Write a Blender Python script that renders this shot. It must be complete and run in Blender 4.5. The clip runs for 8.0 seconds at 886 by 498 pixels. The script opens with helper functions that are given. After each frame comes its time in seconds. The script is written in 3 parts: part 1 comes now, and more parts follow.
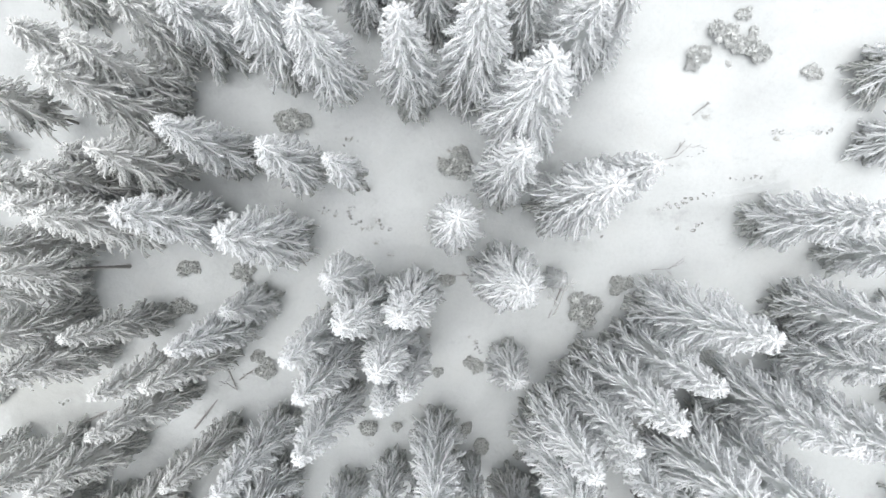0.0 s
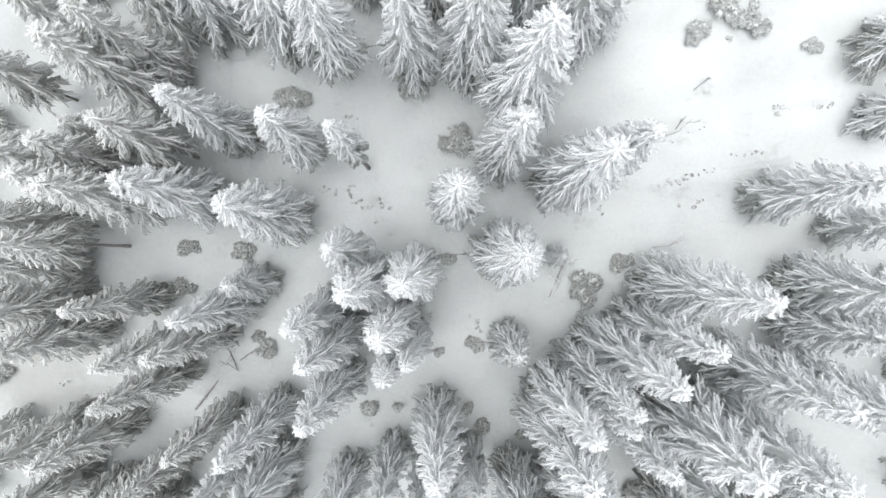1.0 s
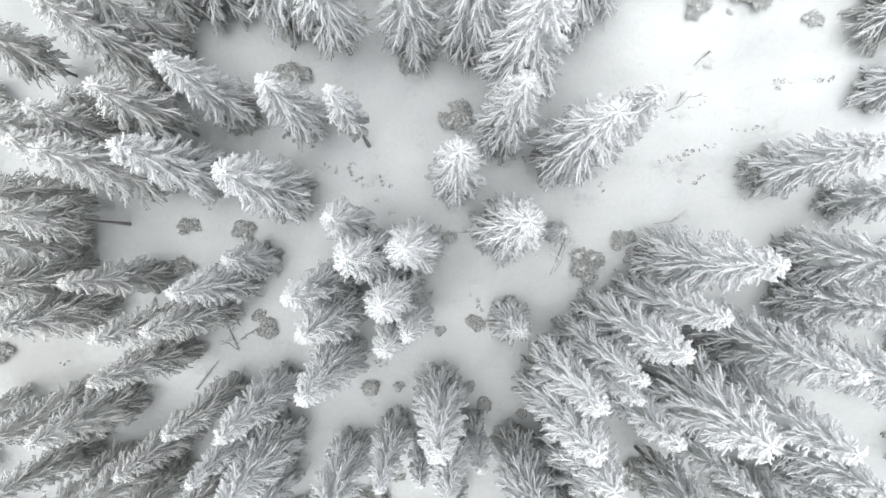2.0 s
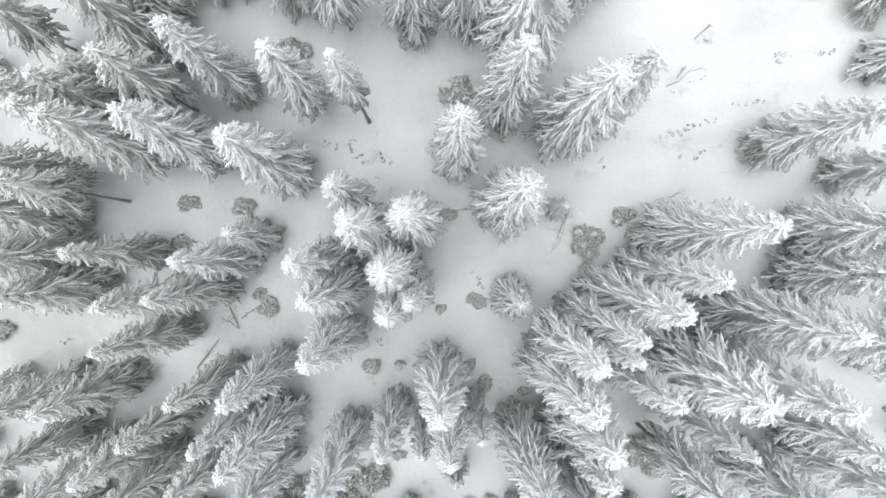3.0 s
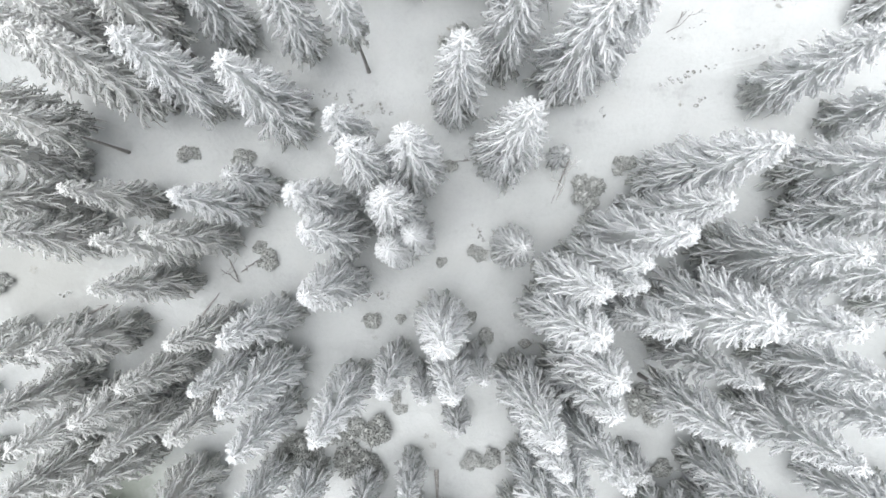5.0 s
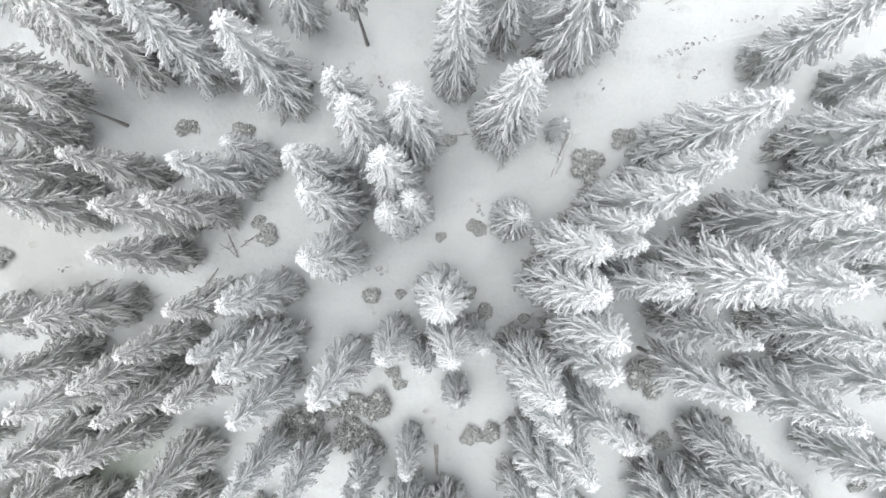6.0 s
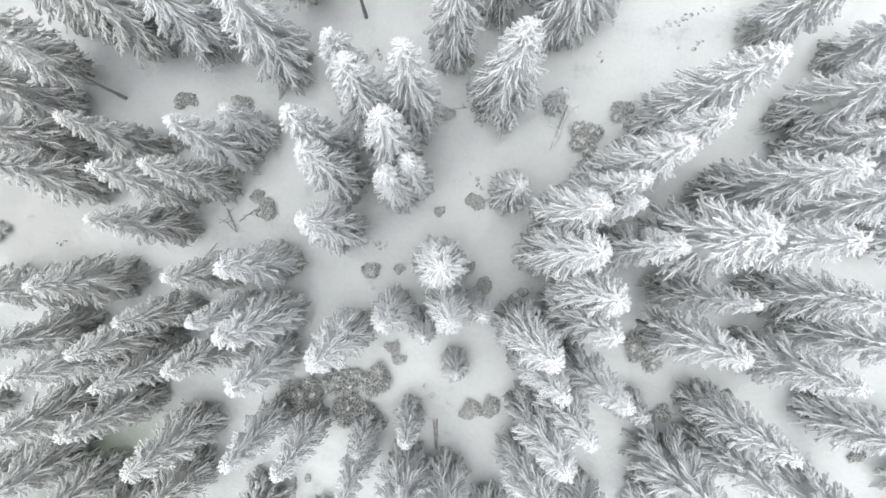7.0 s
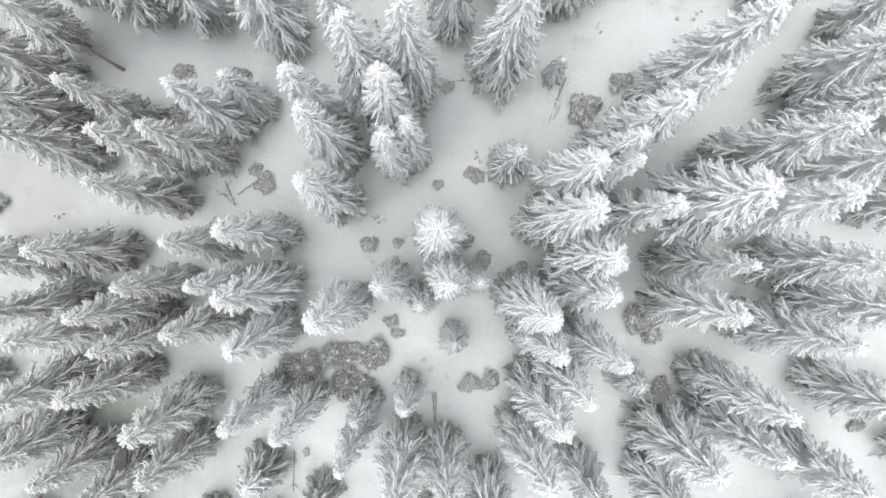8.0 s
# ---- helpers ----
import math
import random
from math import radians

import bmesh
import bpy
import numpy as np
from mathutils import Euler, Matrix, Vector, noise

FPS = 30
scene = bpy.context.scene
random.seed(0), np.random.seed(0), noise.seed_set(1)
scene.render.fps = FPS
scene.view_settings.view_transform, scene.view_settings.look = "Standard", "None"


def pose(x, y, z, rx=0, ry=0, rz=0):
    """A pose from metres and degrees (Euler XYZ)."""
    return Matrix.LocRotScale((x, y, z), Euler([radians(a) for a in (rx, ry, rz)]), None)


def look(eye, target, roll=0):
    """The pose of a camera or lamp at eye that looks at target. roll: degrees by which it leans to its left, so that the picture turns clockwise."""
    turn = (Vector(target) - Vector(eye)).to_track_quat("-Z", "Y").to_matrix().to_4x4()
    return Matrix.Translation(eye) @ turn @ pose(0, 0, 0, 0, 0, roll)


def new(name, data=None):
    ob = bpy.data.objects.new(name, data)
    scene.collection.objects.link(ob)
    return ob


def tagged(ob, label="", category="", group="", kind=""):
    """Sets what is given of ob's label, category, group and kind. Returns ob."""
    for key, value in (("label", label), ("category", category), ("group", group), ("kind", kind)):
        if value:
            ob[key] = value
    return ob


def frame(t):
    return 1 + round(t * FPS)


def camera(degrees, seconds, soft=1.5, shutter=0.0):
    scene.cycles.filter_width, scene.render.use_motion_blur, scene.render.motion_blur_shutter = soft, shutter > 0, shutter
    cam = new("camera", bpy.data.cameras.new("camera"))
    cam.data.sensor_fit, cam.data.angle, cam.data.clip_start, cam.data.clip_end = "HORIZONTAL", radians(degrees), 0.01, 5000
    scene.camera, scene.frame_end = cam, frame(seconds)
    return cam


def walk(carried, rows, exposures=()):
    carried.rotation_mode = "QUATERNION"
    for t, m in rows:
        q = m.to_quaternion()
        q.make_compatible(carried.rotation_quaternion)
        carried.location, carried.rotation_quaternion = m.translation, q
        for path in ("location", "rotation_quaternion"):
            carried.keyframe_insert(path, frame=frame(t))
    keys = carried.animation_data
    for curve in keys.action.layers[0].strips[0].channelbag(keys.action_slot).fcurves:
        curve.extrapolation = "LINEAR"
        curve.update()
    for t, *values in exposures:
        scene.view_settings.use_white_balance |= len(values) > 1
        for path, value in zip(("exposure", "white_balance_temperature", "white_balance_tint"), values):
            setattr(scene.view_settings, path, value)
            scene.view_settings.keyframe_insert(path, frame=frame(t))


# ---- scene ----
cam = camera(74.0, 8.0, soft=1.6)
METRES, EYE, TILT, LEAN, TURN = 22.0, 59.0, -90.0, 0.0, 0.0
ROWS = [
    (0.0, 0.0, 0.0, 0.0, 0.0, 0.0, -0.0),
    (0.5, -0.0032, 0.002, -0.0529, -0.02, -0.02, 0.12),
    (1.0, -0.0067, 0.0048, -0.1072, -0.06, -0.04, 0.24),
    (1.5, -0.01, 0.0074, -0.1627, -0.09, -0.07, 0.35),
    (3.0, -0.021, 0.0132, -0.3382, -0.16, -0.06, 0.6),
    (3.5, -0.0245, 0.0151, -0.3992, -0.2, -0.07, 0.67),
    (4.0, -0.0277, 0.0169, -0.4616, -0.23, -0.07, 0.74),
    (4.5, -0.031, 0.0183, -0.5245, -0.25, -0.07, 0.82),
    (6.0, -0.0373, 0.0222, -0.7218, -0.39, -0.11, 1.0),
    (6.5, -0.0378, 0.0233, -0.7906, -0.41, -0.11, 1.05),
    (7.0, -0.0372, 0.0248, -0.8596, -0.44, -0.1, 1.1),
    (7.5, -0.036, 0.0266, -0.9283, -0.46, -0.12, 1.14),
    (8.0, -0.0345, 0.0287, -0.9985, -0.47, -0.15, 1.16),
]
walk(cam, [(t, pose(0, 0, EYE, TILT, LEAN, TURN) @ pose(METRES * x, METRES * y, METRES * z, 90 + pitch, roll, yaw)) for t, x, y, z, yaw, pitch, roll in ROWS])

# ---------------------------------------------------------------- sky and sun
world = bpy.data.worlds.new("overcast_sky")
scene.world = world
world.use_nodes = True
wn, wl = world.node_tree.nodes, world.node_tree.links
sky = wn.new("ShaderNodeTexSky")
sky.sky_type = "NISHITA"
sky.sun_disc = False
sky.sun_elevation, sky.sun_rotation = radians(82.3), radians(-122)
sky.air_density, sky.dust_density = 1.0, 1.2
grey = wn.new("ShaderNodeHueSaturation")
grey.inputs["Saturation"].default_value = 0.08
wl.new(sky.outputs["Color"], grey.inputs["Color"])
wl.new(grey.outputs["Color"], wn["Background"].inputs["Color"])
wn["Background"].inputs["Strength"].default_value = 0.115

sun = new("sun", bpy.data.lights.new("sun", "SUN"))
sun.data.energy, sun.data.angle, sun.data.color = 1.1, radians(50), (1.0, 1.0, 0.99)
sun.matrix_world = look((-8.9, -3.3, 70), (0, 0, 0))
scene.view_settings.exposure = 1.75
scene.cycles.max_bounces, scene.cycles.diffuse_bounces, scene.cycles.transmission_bounces = 40, 32, 32


# ---------------------------------------------------------------- materials
def material(name):
    m = bpy.data.materials.new(name)
    m.use_nodes = True
    return m, m.node_tree.nodes, m.node_tree.links, m.node_tree.nodes["Principled BSDF"]


def noise_node(n, l, scale, detail=4.0, rough=0.55, coord="Object"):
    c = n.new("ShaderNodeTexCoord")
    t = n.new("ShaderNodeTexNoise")
    t.inputs["Scale"].default_value, t.inputs["Detail"].default_value, t.inputs["Roughness"].default_value = scale, detail, rough
    l.new(c.outputs[coord], t.inputs["Vector"])
    return t.outputs["Fac"]


def ramp(n, l, fac, *stops):
    r = n.new("ShaderNodeValToRGB")
    while len(r.color_ramp.elements) < len(stops):
        r.color_ramp.elements.new(0.5)
    for e, (p, c) in zip(r.color_ramp.elements, stops):
        e.position, e.color = p, (*c, 1)
    l.new(fac, r.inputs["Fac"])
    return r.outputs["Color"]


def bump(n, l, bsdf, height, strength, distance):
    b = n.new("ShaderNodeBump")
    b.inputs["Strength"].default_value, b.inputs["Distance"].default_value = strength, distance
    l.new(height, b.inputs["Height"])
    l.new(b.outputs["Normal"], bsdf.inputs["Normal"])


def mix(n, l, fac, a, b):
    m = n.new("ShaderNodeMix")
    m.data_type = "RGBA"
    for value, socket in ((fac, m.inputs["Factor"]), (a, m.inputs["A"]), (b, m.inputs["B"])):
        if isinstance(value, bpy.types.NodeSocket):
            l.new(value, socket)
        else:
            socket.default_value = value if isinstance(value, float) else (*value, 1)
    return m.outputs["Result"]


def maths(n, l, op, a, b, clamp=False):
    m = n.new("ShaderNodeMath")
    m.operation, m.use_clamp = op, clamp
    for value, socket in ((a, m.inputs[0]), (b, m.inputs[1])):
        if isinstance(value, bpy.types.NodeSocket):
            l.new(value, socket)
        else:
            socket.default_value = value
    return m.outputs[0]


def snow_ground_material():
    m, n, l, b = material("snow_cover")
    wide = noise_node(n, l, 0.09, 5)
    fine = noise_node(n, l, 2.4, 8, 0.7)
    tuft = ramp(n, l, noise_node(n, l, 0.33, 7, 0.68), (0.26, (0.80, 0.80, 0.79)), (0.42, (1, 1, 1)))
    base = ramp(n, l, wide, (0.32, (0.345, 0.359, 0.363)), (0.64, (0.412, 0.428, 0.433)))
    speck = ramp(n, l, fine, (0.30, (0.93, 0.93, 0.93)), (0.55, (1, 1, 1)))
    mul = n.new("ShaderNodeMix")
    mul.data_type, mul.blend_type = "RGBA", "MULTIPLY"
    mul.inputs["Factor"].default_value = 1.0
    l.new(base, mul.inputs["A"])
    l.new(speck, mul.inputs["B"])
    old = n.new("ShaderNodeMix")
    old.data_type, old.blend_type = "RGBA", "MULTIPLY"
    old.inputs["Factor"].default_value = 1.0
    l.new(mul.outputs["Result"], old.inputs["A"])
    l.new(tuft, old.inputs["B"])
    grass = maths(n, l, "MULTIPLY", maths(n, l, "SUBTRACT", noise_node(n, l, 0.16, 6, 0.65), 0.52), 4.0, True)
    cover = mix(n, l, maths(n, l, "MULTIPLY", grass, 0.55), old.outputs["Result"], (0.40, 0.405, 0.40))
    # two places where the snow lies thin over withered grass and low heath; the first also has shade put into its
    # colour
    place = n.new("ShaderNodeTexCoord")
    for (px, py), reach, dim_heath, share in (((-46, -15), 15.0, (0.262, 0.268, 0.258), 0.8), ((-40, -43), 17.0, (0.17, 0.19, 0.165), 1.0)):
        gap = n.new("ShaderNodeVectorMath")
        gap.operation = "DISTANCE"
        flat = n.new("ShaderNodeVectorMath")
        flat.operation = "MULTIPLY"
        l.new(place.outputs["Object"], flat.inputs[0])
        flat.inputs[1].default_value = (1, 1, 0)
        l.new(flat.outputs["Vector"], gap.inputs[0])
        gap.inputs[1].default_value = (px, py, 0)
        near = maths(n, l, "SUBTRACT", 1.0, maths(n, l, "DIVIDE", gap.outputs["Value"], reach), True)
        near = maths(n, l, "ADD", maths(n, l, "MULTIPLY", near, 1.6), maths(n, l, "MULTIPLY", maths(n, l, "SUBTRACT", noise_node(n, l, 0.45, 7, 0.7), 0.55), 2.2), True)
        near = maths(n, l, "MULTIPLY", near, maths(n, l, "SUBTRACT", 1.15, maths(n, l, "DIVIDE", gap.outputs["Value"], reach), True))
        cover = mix(n, l, maths(n, l, "MULTIPLY", near, share), cover, dim_heath)
    l.new(cover, b.inputs["Base Color"])
    b.inputs["Roughness"].default_value = 0.75
    bump(n, l, b, maths(n, l, "ADD", noise_node(n, l, 0.7, 6, 0.6), maths(n, l, "MULTIPLY", fine, 0.25)), 0.5, 0.25)
    return m


def rime_material(name, needle_dark, needle_light, cover, snow=(0.88, 0.905, 0.91), thin=0.18):
    """Needles under a rime and snow load: white where the twig faces up, needle-coloured underneath and in worn patches."""
    m, n, l, b = material(name)
    geo = n.new("ShaderNodeNewGeometry")
    sep = n.new("ShaderNodeSeparateXYZ")
    l.new(geo.outputs["Normal"], sep.inputs["Vector"])
    patch = noise_node(n, l, 2.2, 6, 0.7)
    clump = noise_node(n, l, 0.35, 3)
    up = maths(n, l, "ADD", sep.outputs["Z"], cover)
    up = maths(n, l, "ADD", up, maths(n, l, "MULTIPLY", maths(n, l, "SUBTRACT", patch, 0.5), 1.5))
    up = maths(n, l, "ADD", up, maths(n, l, "MULTIPLY", maths(n, l, "SUBTRACT", clump, 0.5), 0.9))
    speckle = noise_node(n, l, 8.0, 3, 0.6)
    up = maths(n, l, "ADD", up, maths(n, l, "MULTIPLY", maths(n, l, "SUBTRACT", speckle, 0.5), 0.8))
    mask = maths(n, l, "MULTIPLY", up, 1.5, True)
    needles = ramp(n, l, patch, (0.3, needle_dark), (0.7, needle_light))
    island = n.new("ShaderNodeMapRange")
    l.new(geo.outputs["Random Per Island"], island.inputs["Value"])
    island.inputs["To Min"].default_value, island.inputs["To Max"].default_value = 0.92, 1.0
    white = n.new("ShaderNodeMix")
    white.data_type, white.blend_type = "RGBA", "MULTIPLY"
    white.inputs["Factor"].default_value = 1.0
    white.inputs["A"].default_value = (*snow, 1)
    l.new(island.outputs["Result"], white.inputs["B"])
    l.new(mix(n, l, mask, needles, white.outputs["Result"]), b.inputs["Base Color"])
    b.inputs["Roughness"].default_value = 0.8
    bump(n, l, b, noise_node(n, l, 7.0, 4, 0.65), 0.3, 0.06)
    glow = n.new("ShaderNodeBsdfTranslucent")
    l.new(b.inputs["Base Color"].links[0].from_socket, glow.inputs["Color"])
    both = n.new("ShaderNodeMixShader")
    both.inputs["Fac"].default_value = thin
    l.new(b.outputs["BSDF"], both.inputs[1])
    l.new(glow.outputs["BSDF"], both.inputs[2])
    l.new(both.outputs["Shader"], n["Material Output"].inputs["Surface"])
    return m


def bark_material():
    m, n, l, b = material("spruce_bark")
    l.new(ramp(n, l, noise_node(n, l, 6.0, 6, 0.7), (0.3, (0.13, 0.125, 0.12)), (0.55, (0.27, 0.26, 0.25)), (0.7, (0.60, 0.61, 0.62))), b.inputs["Base Color"])
    b.inputs["Roughness"].default_value = 0.9
    bump(n, l, b, noise_node(n, l, 14.0, 5, 0.7), 0.8, 0.03)
    return m


SNOW = snow_ground_material()
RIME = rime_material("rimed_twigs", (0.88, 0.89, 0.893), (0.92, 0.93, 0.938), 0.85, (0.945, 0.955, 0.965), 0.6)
NEEDLES = rime_material("frosted_needles", (0.80, 0.82, 0.81), (0.88, 0.90, 0.89), -0.1, (0.90, 0.91, 0.918), 0.6)
# left-hand trees: less rime, and their shaded side put into darker colours
DIM_RIME = rime_material("dim_rimed_twigs", (0.74, 0.746, 0.73), (0.84, 0.846, 0.832), 0.46, (0.90, 0.91, 0.913), 0.55)
DIM_NEEDLES = rime_material("dim_frosted_needles", (0.74, 0.742, 0.728), (0.83, 0.832, 0.818), -0.25, (0.82, 0.83, 0.825), 0.4)
# lower limbs: less rime, and the shade under the crown put into the colour
SHADE_TWIGS = rime_material("shade_toned_twigs", (0.56, 0.578, 0.562), (0.70, 0.718, 0.702), -0.02, (0.84, 0.845, 0.84), 0.5)
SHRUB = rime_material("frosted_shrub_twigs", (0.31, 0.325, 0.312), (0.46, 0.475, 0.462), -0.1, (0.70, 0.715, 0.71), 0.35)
# the hearts are darker copies, with the shade between twigs put into the colour
SHADED_HEART = rime_material("shaded_shrub_twigs", (0.25, 0.265, 0.252), (0.37, 0.385, 0.372), -0.4, (0.55, 0.56, 0.555), 0.15)
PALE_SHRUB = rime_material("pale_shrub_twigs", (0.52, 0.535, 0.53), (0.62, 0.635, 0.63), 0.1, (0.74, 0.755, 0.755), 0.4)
SHADED_PALE_HEART = rime_material("shaded_pale_twigs", (0.42, 0.435, 0.43), (0.52, 0.535, 0.53), -0.2, (0.62, 0.635, 0.63), 0.2)
BARK = bark_material()


# floor of a footprint: the hollow's shade put into a near-black colour
def print_shade_material():
    m, n, l, b = material("shaded_trodden_snow")
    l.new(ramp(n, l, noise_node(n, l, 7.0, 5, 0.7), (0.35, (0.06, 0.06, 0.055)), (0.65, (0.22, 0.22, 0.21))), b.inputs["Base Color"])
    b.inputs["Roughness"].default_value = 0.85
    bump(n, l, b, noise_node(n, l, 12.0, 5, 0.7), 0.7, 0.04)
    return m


PRINT_SHADE = print_shade_material()


def straw_material():
    m, n, l, b = material("withered_grass")
    l.new(ramp(n, l, noise_node(n, l, 9.0, 4, 0.6), (0.35, (0.16, 0.155, 0.13)), (0.65, (0.36, 0.35, 0.31))), b.inputs["Base Color"])
    b.inputs["Roughness"].default_value = 0.9
    return m


STRAW = straw_material()


# ---------------------------------------------------------------- the lie of the land
def ground_z(x, y):
    """A hillside that falls towards -y into a shallow hollow, and levels out far away."""
    u, v = 60 * np.tanh(np.asarray(x) / 60), 60 * np.tanh((np.asarray(y) + 10) / 60)
    return -10.1443 + 0.04052 * u + 0.16145 * v + 0.00353 * u * u - 0.0022 * u * v + 0.00553 * v * v


def drifts(x, y):
    """The snow's surface: the lie of the land with low drifts and hummocks on it."""
    z = ground_z(x, y)
    rng = np.random.default_rng(5)
    for wave, amp in ((9.0, 0.16), (4.2, 0.07), (2.1, 0.035)):
        for _ in range(5):
            a, p = rng.uniform(0, 2 * np.pi, 2)
            k = 2 * np.pi / (wave * rng.uniform(0.75, 1.3))
            z = z + amp * 0.5 * np.sin(k * (x * np.cos(a) + y * np.sin(a)) + p)
    return z


def snow_z(x, y):
    return float(drifts(x, y))


def build_ground():
    def axis(lo, hi, step, far):
        inner = np.arange(lo, hi + step, step)
        out = np.cumsum(step * 1.22 ** np.arange(1, 40))
        out = out[out < far]
        return np.concatenate([(inner[0] - out)[::-1], inner, inner[-1] + out])

    xs, ys = axis(-62, 62, 0.75, 1500), axis(-66, 42, 0.75, 1500)
    gx, gy = np.meshgrid(xs, ys)
    gz = drifts(gx, gy)
    w, h = len(xs), len(ys)
    verts = np.stack([gx, gy, gz], -1).reshape(-1, 3)
    i = np.arange(w * h).reshape(h, w)
    quads = np.stack([i[:-1, :-1], i[:-1, 1:], i[1:, 1:], i[1:, :-1]], -1).reshape(-1, 4)
    me = mesh_of("ground", verts, quads)
    me.materials.append(SNOW)
    ob = new("ground", me)
    tagged(ob, "deep fresh snow covering a gently sloping forest clearing", "snow ground", kind="structure")


def mesh_of(name, verts, faces, smooth=True):
    """A mesh from arrays of vertices and of faces that all have the same number of corners."""
    me = bpy.data.meshes.new(name)
    k = faces.shape[1]
    me.vertices.add(len(verts))
    me.vertices.foreach_set("co", np.asarray(verts, np.float32).ravel())
    me.loops.add(faces.size)
    me.loops.foreach_set("vertex_index", np.asarray(faces, np.int32).ravel())
    me.polygons.add(len(faces))
    me.polygons.foreach_set("loop_start", np.arange(0, faces.size, k, dtype=np.int32))
    me.polygons.foreach_set("loop_total", np.full(len(faces), k, np.int32))
    me.update(calc_edges=True)
    me.polygons.foreach_set("use_smooth", np.full(len(faces), smooth))
    return me


def tubes(paths, radii, sides, turn=None, flat=1.0):
    """Tapered tubes along many paths at once. paths: (n, points, 3); radii: (n, points). Returns vertices and quads."""
    n, p, _ = paths.shape
    d = np.gradient(paths, axis=1)
    d /= np.linalg.norm(d, axis=2, keepdims=True) + 1e-9
    ref = np.where(np.abs(d[..., 2:3]) > 0.95, np.array([1.0, 0, 0]), np.array([0, 0, 1.0]))
    side = np.cross(d, ref)
    side /= np.linalg.norm(side, axis=2, keepdims=True) + 1e-9
    up = np.cross(side, d)
    a = np.arange(sides) * 2 * np.pi / sides + np.pi / 2
    ring = side[:, :, None] * np.cos(a)[None, None, :, None] + up[:, :, None] * flat * np.sin(a)[None, None, :, None]
    verts = paths[:, :, None] + ring * radii[:, :, None, None]
    idx = np.arange(n * p * sides).reshape(n, p, sides)
    nxt = np.roll(idx, -1, axis=2)
    quads = np.stack([idx[:, :-1], nxt[:, :-1], nxt[:, 1:], idx[:, 1:]], -1).reshape(-1, 4)
    return verts.reshape(-1, 3), quads


def joined(pieces):
    vs, fs, k = [], [], 0
    for v, f in pieces:
        vs.append(v)
        fs.append(f + k)
        k += len(v)
    return np.concatenate(vs), np.concatenate(fs)


def part(name, me, mat, parent, label=""):
    me.materials.append(mat)
    ob = new(name, me)
    ob.parent = parent
    if label:
        tagged(ob, label)
    return ob


# ---------------------------------------------------------------- spruces
def reach_at(u, r, head, flare):
    """The reach of the crown at the share u of its depth, from the top down; head: breadth of the top, flare: how fast it widens."""
    return r * np.minimum(head + 1.05 * u ** flare, 1.0) * np.where(u < 0.74, 1.0, 1.0 - 1.5 * (u - 0.74))


def limbs(rng, h, r, bare, fine, head, flare):
    """The limbs of a spruce: their start height, azimuth, length, rise, droop and share of the crown's depth."""
    z, rows = h * 0.988, []
    foot = h * bare + 0.40 * r
    turn = rng.uniform(0, 6.28)
    while z > foot:
        u = (h - z) / (h - foot)
        count = rng.integers(6, 8) if u < 0.2 else rng.integers(5, 8)
        for k in range(count):
            az = turn + 2 * np.pi * k / count + rng.normal(0, 0.20)
            reach = float(reach_at(u, r, head, flare)) * (rng.choice((0.78, 0.95, 1.03, 1.12)) if u < 0.6 else rng.uniform(0.72, 1.05)) * rng.uniform(0.93, 1.07)
            rows.append((z + rng.normal(0, 0.10), az, reach, 0.50 - 1.32 * u ** 0.38 + rng.normal(0, 0.06), 0.32 + 0.08 * u, u))
        turn += 2.4
        z -= (0.22 + 1.02 * u ** 0.7) * (0.50 + 0.021 * h) / min(1.0, fine + 0.3)
    return np.array(rows)


def along(start, az, length, rise, droop, s, bend=0.0):
    """Points of curved limbs at the fractions s of their length."""
    out = length[:, None] * s
    a = az[:, None] + bend * s
    z = start[:, 2:3] + length[:, None] * (rise[:, None] * s - droop[:, None] * s ** 2 + 0.13 * s ** 4)
    return np.stack([start[:, 0:1] + out * np.cos(a), start[:, 1:2] + out * np.sin(a), z], -1)


def spikes(foot, tip, girth):
    """Many small pointed twigs at once, each a three-sided spike."""
    n = len(foot)
    d = tip - foot
    d /= np.linalg.norm(d, axis=1, keepdims=True) + 1e-9
    side = np.cross(d, np.array([0.0, 0.0, 1.0]) + 1e-3)
    side /= np.linalg.norm(side, axis=1, keepdims=True) + 1e-9
    up = np.cross(side, d)
    ring = [foot + girth[:, None] * (side * math.cos(a) + up * math.sin(a)) for a in (math.pi / 2, math.pi * 7 / 6, math.pi * 11 / 6)]
    v = np.stack(ring + [tip], 1).reshape(-1, 3)
    i = np.arange(n)[:, None] * 4
    f = np.concatenate([i + np.array([[0, 1, 3]]), i + np.array([[1, 2, 3]]), i + np.array([[2, 0, 3]])])
    return v, f


def halved(piece):
    """The same surface with its quads cut into triangles."""
    v, f = piece
    return v, np.concatenate([f[:, [0, 1, 2]], f[:, [0, 2, 3]]])


